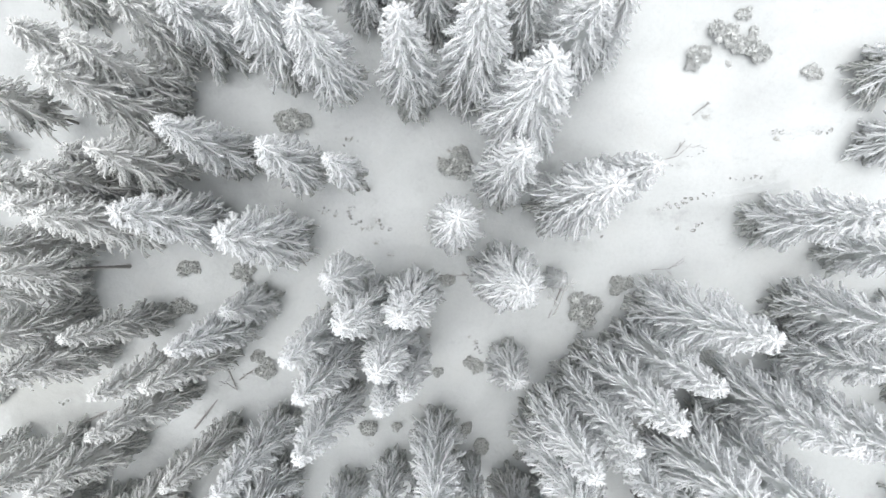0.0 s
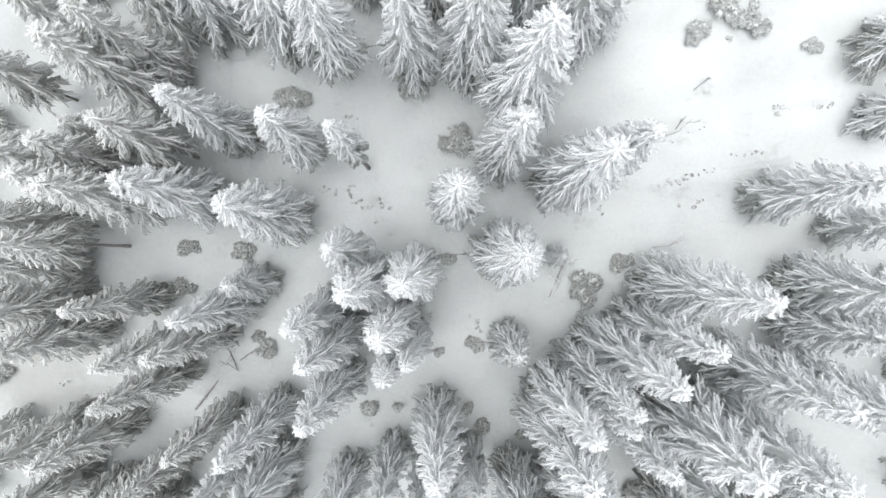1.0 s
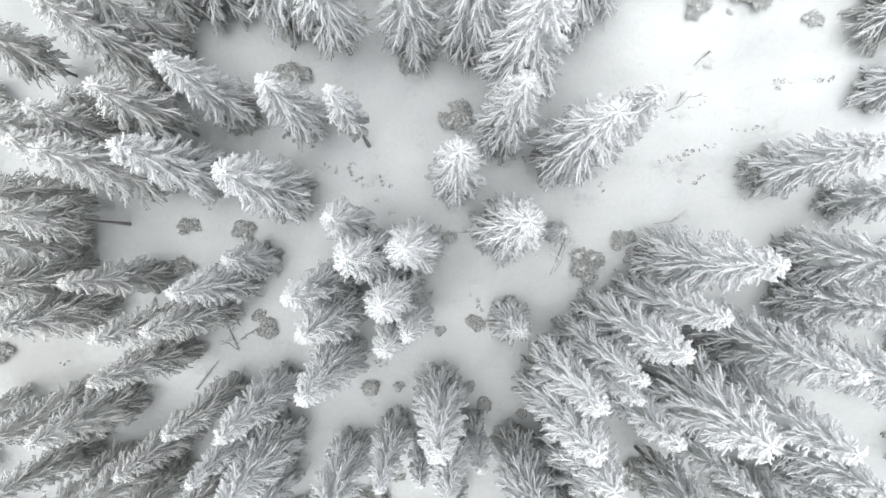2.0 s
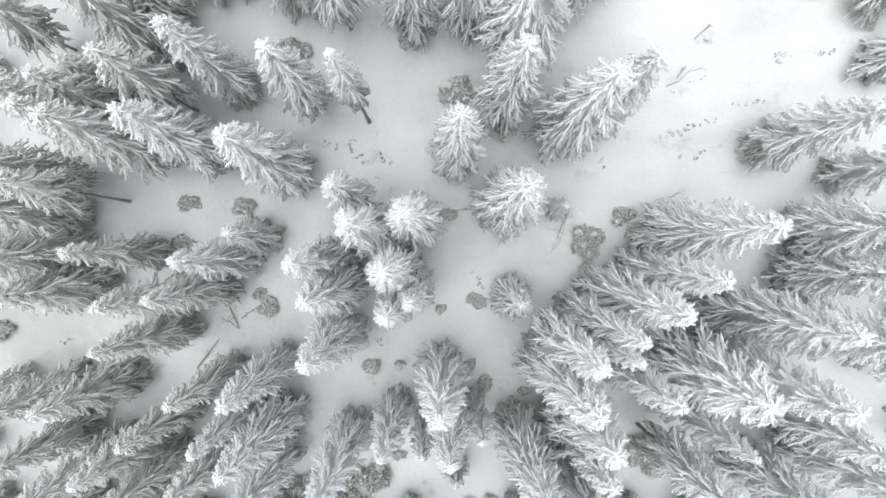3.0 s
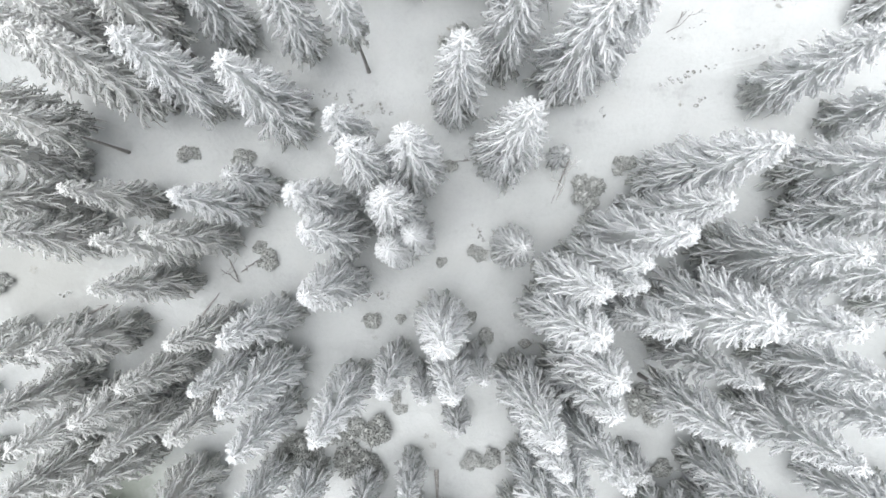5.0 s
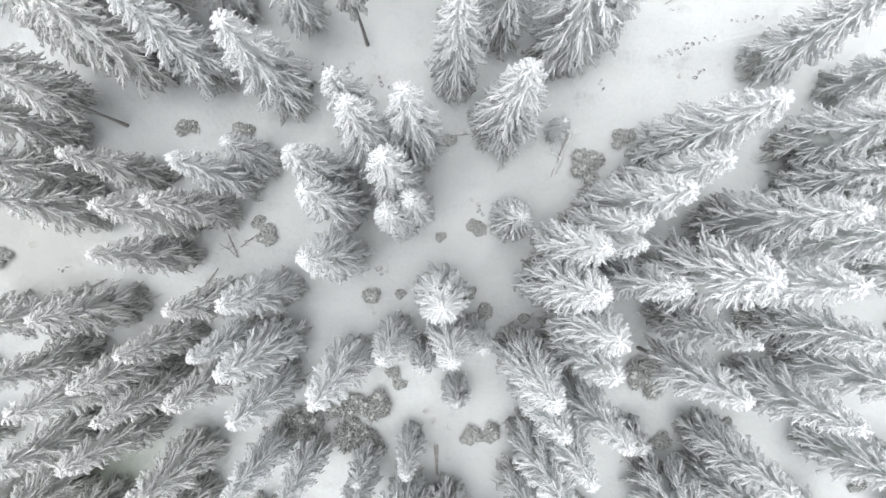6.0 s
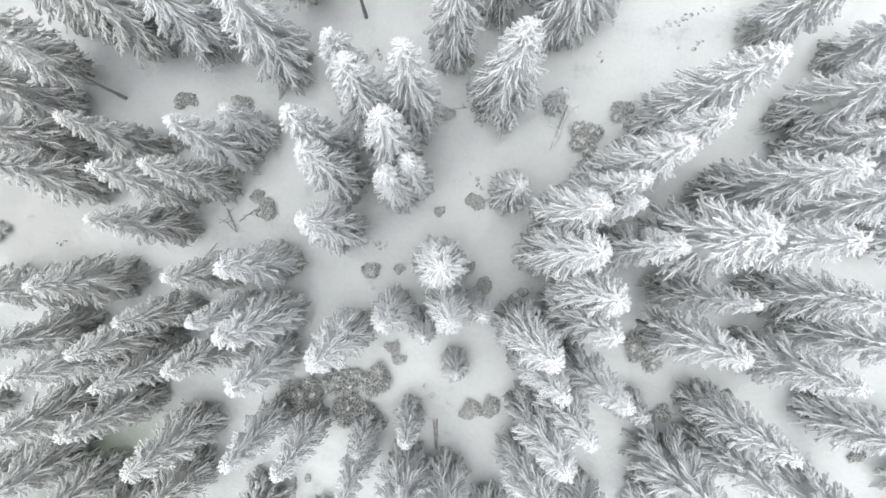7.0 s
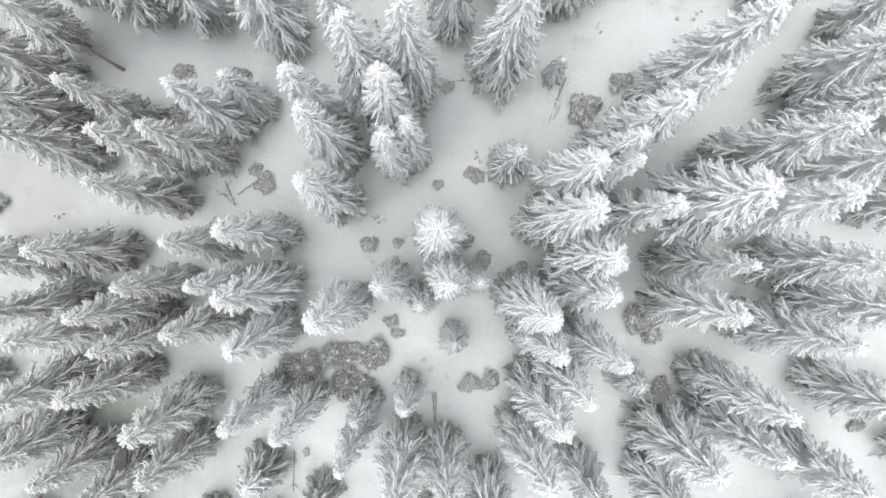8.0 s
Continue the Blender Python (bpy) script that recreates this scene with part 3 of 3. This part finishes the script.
spruce(-3.03, 15.46, 24.5, 3.3)
spruce(6.77, 11.50, 28.3, 4.4, bare=0.25)
spruce(-9.66, 15.53, 23.9, 3.4, bare=0.22)
spruce(2.67, 15.96, 26.3, 4.2)
spruce(11.38, 18.07, 19.2, 4.0)
spruce(14.21, 19.63, 16.8, 3.3)
spruce(-27.91, 12.68, 20.3, 3.5)
spruce(-26.61, 14.96, 18.7, 3.1)
spruce(-31.09, 16.20, 16.5, 3.3)
spruce(-21.10, 19.50, 14.8, 4.0)
spruce(-14.07, 18.72, 21.8, 4.8)
spruce(-24.55, 19.05, 15.4, 3.1)
spruce(-6.94, 23.30, 14.8, 3.3, fine=0.65)
spruce(-1.01, 22.46, 15.5, 3.3, fine=0.65)
spruce(7.27, 21.12, 17.0, 3.3, fine=0.65)
spruce(-13.58, 25.56, 12.3, 3.5, fine=0.65)
spruce(-3.98, 26.69, 13.8, 3.3, fine=0.65)
spruce(2.73, 25.25, 15.5, 3.3, fine=0.65)
spruce(9.12, 25.47, 16.4, 3.5, fine=0.65)
spruce(41.40, 16.60, 11.0, 3.9, rimed=0.6)
spruce(42.58, 10.38, 9.2, 3.0)
spruce(-36.51, 12.59, 14.1, 2.9, bare=0.35)
spruce(-36.12, 5.96, 17.8, 3.3)
spruce(-32.61, 22.97, 10.4, 3.3, fine=0.65)
spruce(-39.90, -3.49, 18.8, 3.5, fine=0.65)
spruce(-39.80, -7.79, 17.9, 3.5, fine=0.65)
spruce(-38.20, -11.03, 17.7, 3.3, fine=0.65)
spruce(-41.66, -21.98, 16.1, 3.3, fine=0.65)
spruce(-41.06, -27.03, 16.6, 3.3, fine=0.65)
spruce(36.40, -6.00, 20.0, 3.8, fine=0.65)
spruce(36.41, -10.14, 17.1, 3.3, fine=0.65)
spruce(35.22, -15.49, 21.7, 3.7, fine=0.65)
spruce(33.22, -23.86, 21.0, 3.5, fine=0.65)
spruce(31.18, -30.22, 20.5, 3.5, fine=0.65)
spruce(37.83, -36.19, 13.6, 3.3, fine=0.65)
spruce(36.49, -27.80, 19.0, 3.7, fine=0.65)
spruce(40.12, -0.42, 15.1, 2.9, fine=0.65)
spruce(-19.54, -37.40, 19.5, 2.5, fine=0.65, rimed=0.74)
spruce(-15.27, -38.47, 19.2, 2.4, fine=0.65, rimed=0.74)
spruce(-28.03, -38.01, 18.6, 3.3, bare=0.03, fine=0.65, rimed=0.74)
spruce(-28.48, -43.11, 15.3, 3.1, fine=0.65, rimed=0.74)
spruce(-34.36, -34.89, 17.3, 2.8, fine=0.65, rimed=0.74)
spruce(-38.33, -43.12, 14.6, 3.1, fine=0.65, rimed=0.74)
spruce(-9.79, -41.44, 18.8, 2.1, fine=0.65, rimed=0.85)
spruce(-9.46, -39.32, 11.5, 2.0, fine=0.65, rimed=0.80)
spruce(-4.35, -37.48, 14.4, 2.0, fine=0.65, rimed=0.80)
spruce(-41.00, -35.20, 15.7, 3.5, fine=0.65, rimed=0.74)
spruce(-42.91, -41.07, 14.3, 3.5, fine=0.65, rimed=0.74)
spruce(-4.80, -43.30, 21.2, 3.4)
spruce(-0.45, -43.90, 20.2, 3.2)
spruce(-34.99, -45.97, 12.6, 3.3, fine=0.65, rimed=0.74)
spruce(13.14, -31.17, 24.9, 2.9)
spruce(8.80, -36.55, 23.5, 3.3)
spruce(10.61, -34.16, 24.1, 2.9)
spruce(26.17, -35.61, 20.9, 2.9)
spruce(26.66, -39.62, 18.3, 3.1)
spruce(21.50, -40.90, 18.9, 3.7)
spruce(7.80, -41.60, 21.4, 3.4)
spruce(13.63, -45.67, 14.5, 2.9)
spruce(34.15, -43.12, 14.3, 3.5)
spruce(20.83, -46.08, 13.9, 3.3)
spruce(3.96, -47.69, 15.9, 3.3)
spruce(19.49, -36.35, 7.7, 2.4)
spruce(12.32, -3.16, 7.0, 1.4)
spruce(0.79, -32.13, 9.0, 2.2)
spruce(3.14, -25.28, 16.5, 1.9)
spruce(8.68, -30.63, 24.3, 2.9, rimed=0.80)
spruce(-20.88, -46.28, 9.0, 3.4, fine=0.65, rimed=0.35)
spruce(-14.40, -49.39, 8.0, 2.8, fine=0.65, rimed=0.40)
spruce(-34.58, -1.92, 20.0, 2.8, bare=0.55, fine=0.65)
spruce(-37.40, 0.23, 20.0, 2.8, bare=0.15, fine=0.65)
# outer trees, mostly unseen, added to close the forest and block sky light
spruce(-48.06, -41.85, 17.0, 3.1, fine=0.22)
spruce(-47.08, -21.82, 15.4, 2.6, fine=0.22)
spruce(27.21, -54.41, 15.0, 2.7, fine=0.22)
spruce(27.59, 31.54, 14.4, 2.7, fine=0.22)
spruce(45.44, -6.31, 15.4, 2.9, fine=0.22)
spruce(-54.48, 6.11, 14.9, 2.4, fine=0.22)
spruce(43.90, -55.56, 17.2, 3.0, fine=0.22)
spruce(-2.36, -51.07, 16.5, 2.8, fine=0.22)
spruce(43.05, -37.91, 15.8, 2.8, fine=0.22)
spruce(48.85, -45.01, 17.3, 2.9, fine=0.22)
spruce(53.87, -2.38, 16.0, 3.2, fine=0.22)
spruce(-51.73, -28.33, 13.4, 2.3, fine=0.22)
spruce(53.97, 6.23, 14.1, 2.6, fine=0.22)
spruce(23.89, -60.71, 16.4, 2.9, fine=0.22)
spruce(-55.73, -12.17, 14.0, 2.7, fine=0.22)
spruce(47.50, -25.92, 14.7, 2.6, fine=0.22)
spruce(-2.23, -56.48, 15.7, 3.1, fine=0.22)
spruce(9.56, -55.35, 15.2, 2.7, fine=0.22)
spruce(-51.85, -5.99, 13.9, 2.6, fine=0.22)
spruce(50.77, -11.09, 13.0, 2.1, fine=0.22)
spruce(7.53, 32.41, 13.0, 2.3, fine=0.22)
spruce(-48.98, 22.38, 17.4, 3.5, fine=0.22)
spruce(-42.26, -54.23, 17.5, 3.1, fine=0.22)
spruce(-36.24, -50.87, 13.1, 2.5, fine=0.22)
spruce(56.68, -41.88, 14.3, 2.4, fine=0.22)
spruce(43.84, -18.68, 17.0, 3.3, fine=0.22)
spruce(47.65, -15.12, 16.0, 2.9, fine=0.22)
spruce(-20.09, -52.13, 13.7, 2.6, fine=0.22)
spruce(-36.30, 35.34, 13.1, 2.4, fine=0.22)
spruce(44.16, -42.40, 13.2, 2.3, fine=0.22)
spruce(-8.42, 30.09, 13.6, 2.7, fine=0.22)
spruce(-57.64, -20.38, 16.4, 3.0, fine=0.22)
spruce(35.54, -50.35, 15.0, 2.8, fine=0.22)
spruce(-54.67, 19.24, 15.1, 2.6, fine=0.22)
spruce(35.14, 31.76, 13.4, 2.2, fine=0.22)
spruce(30.21, -58.88, 17.8, 3.5, fine=0.22)
spruce(-47.93, 14.92, 13.1, 2.1, fine=0.22)
spruce(2.93, 33.75, 15.6, 2.6, fine=0.22)
spruce(-33.98, -61.33, 13.9, 2.7, fine=0.22)
spruce(-13.95, -61.88, 14.9, 2.9, fine=0.22)
spruce(10.35, -62.23, 14.4, 2.7, fine=0.22)
spruce(-57.74, -39.20, 17.7, 2.9, fine=0.22)
spruce(17.24, -53.82, 15.5, 2.6, fine=0.22)
spruce(-27.60, -59.23, 18.0, 3.0, fine=0.22)
spruce(-57.54, 14.51, 13.4, 2.2, fine=0.22)
spruce(16.68, -59.36, 13.1, 2.5, fine=0.22)
spruce(16.21, 33.22, 15.4, 3.0, fine=0.22)
spruce(-43.96, 10.07, 13.7, 2.7, fine=0.22)
spruce(-19.41, 35.13, 16.6, 2.9, fine=0.22)
spruce(-23.24, -57.70, 15.1, 2.8, fine=0.22)
spruce(33.50, -64.57, 14.1, 2.4, fine=0.22)
spruce(-42.27, -64.18, 14.9, 2.8, fine=0.22)
spruce(-19.79, -60.79, 13.8, 2.4, fine=0.22)
spruce(54.17, -33.41, 13.6, 2.6, fine=0.22)
spruce(53.87, -17.29, 15.6, 2.5, fine=0.22)
spruce(-46.71, -0.30, 14.1, 2.5, fine=0.22)
spruce(-26.59, -50.83, 16.1, 2.8, fine=0.22)
spruce(50.23, -6.40, 13.0, 2.3, fine=0.22)
spruce(-38.96, 31.54, 14.4, 2.8, fine=0.22)
spruce(-48.93, 29.27, 17.4, 2.9, fine=0.22)
spruce(24.47, -65.39, 17.3, 3.1, fine=0.22)
spruce(-45.82, -50.20, 15.3, 2.6, fine=0.22)
spruce(53.78, -25.26, 14.4, 2.6, fine=0.22)
spruce(38.81, -55.65, 13.3, 2.5, fine=0.22)
spruce(-28.38, 28.75, 16.5, 2.8, fine=0.22)
spruce(-49.63, -59.69, 14.1, 2.3, fine=0.22)
spruce(46.23, -49.64, 13.6, 2.4, fine=0.22)
spruce(-30.77, 33.31, 15.7, 3.1, fine=0.22)
spruce(-13.10, 31.58, 17.7, 3.4, fine=0.22)
spruce(44.86, -64.31, 17.7, 3.2, fine=0.22)
spruce(57.71, -36.99, 15.4, 2.9, fine=0.22)
spruce(47.86, 30.72, 15.2, 2.7, fine=0.22)
spruce(42.90, -10.75, 15.3, 2.9, fine=0.22)
spruce(-46.51, -7.56, 17.7, 3.2, fine=0.22)
spruce(38.87, -62.37, 14.6, 2.9, fine=0.22)
spruce(-50.88, 2.29, 17.6, 2.9, fine=0.22)
spruce(-5.59, 33.86, 14.5, 2.4, fine=0.22)
spruce(-10.68, 35.50, 17.3, 2.9, fine=0.22)
spruce(-50.11, -34.81, 14.0, 2.6, fine=0.22)
spruce(-54.50, -45.64, 17.5, 3.2, fine=0.22)
spruce(43.00, 34.30, 16.7, 2.8, fine=0.22)
spruce(49.20, -37.08, 15.3, 2.6, fine=0.22)
spruce(-19.28, 27.12, 17.4, 2.9, fine=0.22)
spruce(-12.26, -56.54, 13.8, 2.7, fine=0.22)
spruce(4.94, -64.30, 13.0, 2.5, fine=0.22)
spruce(-5.79, -60.00, 14.4, 2.8, fine=0.22)
spruce(-43.15, 22.75, 13.6, 2.2, fine=0.22)
spruce(-47.30, -55.59, 14.8, 2.7, fine=0.22)
spruce(56.10, -9.38, 14.2, 2.7, fine=0.22)
spruce(55.61, 17.74, 13.8, 2.5, fine=0.22)
spruce(-34.23, -56.13, 13.5, 2.2, fine=0.22)
spruce(-56.30, -33.57, 16.4, 2.9, fine=0.22)


# shrubs: place and radius
shrub(-28.32, -2.25, 1.27)
shrub(-22.57, -2.86, 1.39)
shrub(-21.52, -12.57, 1.01)
shrub(-20.77, -13.90, 1.52)
shrub(-8.86, -21.50, 1.20)
shrub(-5.50, -21.27, 0.63)
shrub(3.70, -13.57, 1.27)
shrub(-0.53, -14.53, 0.63)
shrub(0.57, -3.54, 0.89)
shrub(16.07, -6.99, 2.28)
shrub(1.29, 9.47, 2.03)
shrub(7.28, -11.83, 1.58)
shrub(4.60, -23.10, 0.95)
shrub(8.83, -24.18, 0.57)
shrub(2.59, -37.90, 1.39)
shrub(4.55, -37.58, 1.39)
shrub(19.93, -4.08, 1.39)
shrub(-20.68, -5.67, 1.27)
shrub(-6.54, -30.59, 1.01)
shrub(-5.76, -31.93, 0.82)
shrub(4.37, -23.33, 1.08)
shrub(2.83, -21.51, 0.89)
shrub(9.10, -24.27, 0.57)
shrub(41.73, -41.05, 0.95)
shrub(-12.88, -34.33, 2.15, tall=1.2)
shrub(-10.61, -34.24, 1.65)
shrub(-8.27, -34.14, 2.15, tall=1.2)
shrub(-16.62, -35.57, 2.41, tall=1.2)
shrub(-11.31, -37.64, 2.41, tall=1.2)
shrub(-9.32, -38.84, 2.03, tall=1.2)
shrub(-18.61, -35.85, 1.77)
shrub(-16.75, -45.64, 0.44)
shrub(2.98, -46.96, 0.76)
shrub(30.34, -35.91, 1.01)
shrub(23.48, -37.90, 1.27)
shrub(25.65, 19.46, 1.27, pale=True)
shrub(25.12, 18.61, 0.89, pale=True)
shrub(27.77, 21.23, 1.65, pale=True)
shrub(29.99, 20.29, 1.77, pale=True)
shrub(31.15, 19.49, 1.39, pale=True)
shrub(36.40, 17.15, 1.08, pale=True)
shrub(28.53, 18.59, 0.44, pale=True)
shrub(-15.86, 13.33, 1.65)
shrub(-14.41, 13.52, 0.95)
shrub(-29.57, -6.63, 1.52)
shrub(-19.31, -5.62, 1.01)
shrub(29.31, 23.02, 0.76, pale=True)
shrub(-49.41, -15.91, 1.52)
shrub(22.16, -30.89, 2.66)
shrub(26.17, -36.02, 1.14)
shrub(28.29, -35.37, 1.27)
shrub(-38.86, -48.79, 1.58)

# bare saplings
sapling(23.55, 9.50, 3.2, 0.90, 0.60)
sapling(23.00, -2.33, 2.6, 0.80, 0.10)
sapling(-24.40, -16.60, 2.5, -0.30, 0.70)
sapling(40.14, 14.91, 2.5, 0.50, 0.40)
sapling(10.48, -26.76, 1.8, -0.20, 0.30)
sapling(25.77, 13.79, 1.8, 0.5, 0.5)
sapling(12.70, -7.61, 4.3, 0.22, 1.0, rime=True)

# fallen trunks
fallen_trunk(-29.29, -21.15, -26.58, -17.78, 0.12)
fallen_trunk(-25.21, -13.83, -24.27, -16.60, 0.10)
fallen_trunk(-23.89, -15.37, -21.87, -13.89, 0.07)
fallen_trunk(-1.57, -39.0, -1.51, -42.4, 0.24)
fallen_trunk(14.00, -3.09, 12.14, -7.97, 0.09)
fallen_trunk(-18.06, -45.40, -18.15, -49.82, 0.10)
# the next three stand in for bare trunks of standing spruces
fallen_trunk(19.55, -19.99, 23.18, -20.15, 0.15)
fallen_trunk(-41.38, -20.04, -38.85, -18.77, 0.14)
fallen_trunk(13.55, -14.07, 15.49, -16.21, 0.18)
fallen_trunk(-1.43, -3.14, 3.43, -2.97, 0.05)

# withered grass
grass_tuft(-8.29, 2.53, 0.50)
grass_tuft(-7.32, 3.12, 0.35)
grass_tuft(-9.05, 2.35, 0.30)
grass_tuft(-7.61, 0.72, 0.30)
grass_tuft(-1.67, -10.07, 0.35)
grass_tuft(3.08, -10.27, 0.30)
grass_tuft(3.87, -10.94, 0.35)
grass_tuft(0.63, 10.72, 0.30)
grass_tuft(-0.41, 9.96, 0.20)
grass_tuft(-13.17, 4.13, 0.35)
grass_tuft(-11.97, 3.72, 0.25)
grass_tuft(25.60, 2.29, 0.30)
grass_tuft(-8.62, -23.50, 0.30)
grass_tuft(-8.24, -18.06, 0.25)
grass_tuft(-7.04, -18.55, 0.25)
grass_tuft(-2.67, -18.80, 0.30)
grass_tuft(-1.88, -36.15, 0.40)
grass_tuft(34.27, 11.33, 0.30)
grass_tuft(-14.55, 12.42, 0.30)
grass_tuft(-2.04, -39.13, 0.40)
grass_tuft(-2.63, -35.21, 0.35)
grass_tuft(-0.00, -37.18, 0.35)
grass_tuft(10.15, -24.10, 0.40)
grass_tuft(9.17, -24.61, 0.35)
grass_tuft(-9.92, 11.86, 0.30)
grass_tuft(-6.07, -0.58, 0.40)
grass_tuft(27.16, 13.75, 0.50)
grass_tuft(-46.22, -14.62, 0.50)

# tracks in the snow
trail(22.98, 4.12, 26.73, 5.39, 13, 1, 0.25, 1.1)
trail(27.28, 5.50, 28.93, 5.95, 5, 2, 0.30, 0.8)
trail(30.99, 7.32, 33.14, 7.62, 7, 3, 0.30, 0.9)
trail(33.65, 11.76, 35.46, 12.03, 7, 4, 0.12, 1.1)
trail(37.57, 11.91, 39.37, 12.02, 6, 5, 0.25, 1.1)
trail(26.73, 2.39, 28.14, 2.62, 4, 6, 0.15, 1.2)
trail(-10.56, 4.65, -9.76, 4.53, 3, 7, 0.05, 0.9)
trail(-10.51, 4.34, -10.21, 2.85, 5, 8, 0.06, 0.9)
trail(-10.03, 2.79, -9.13, 3.11, 3, 9, 0.05, 0.9)
trail(-14.04, 4.45, -11.26, 4.34, 5, 10, 0.20, 0.7)
trail(-7.89, 2.61, -6.31, 2.29, 4, 11, 0.50, 1.3)
trail(23.81, 8.78, 27.57, 10.41, 7, 12, 0.20, 0.6)
trail(-8.99, -18.05, -6.99, -18.56, 5, 13, 0.25, 1.1)
trail(-1.43, -9.38, -1.59, -10.98, 4, 14, 0.20, 0.9)
trail(-11.13, 11.56, -9.65, 11.29, 3, 15, 0.30, 0.8)
trail(3.72, -11.23, 4.39, -12.24, 5, 16, 0.25, 0.9)
trail(17.34, 2.61, 17.54, 1.05, 5, 17, 0.10, 0.8)
trail(-44.82, -32.72, -42.38, -32.49, 3, 18, 0.40, 0.8)
trail(-44.19, -17.70, -42.97, -17.41, 3, 19, 0.30, 1.1)
furrow(28.98, 5.48, 35.89, 7.23, 20)
furrow(34.47, 11.57, 38.10, 11.84, 21)
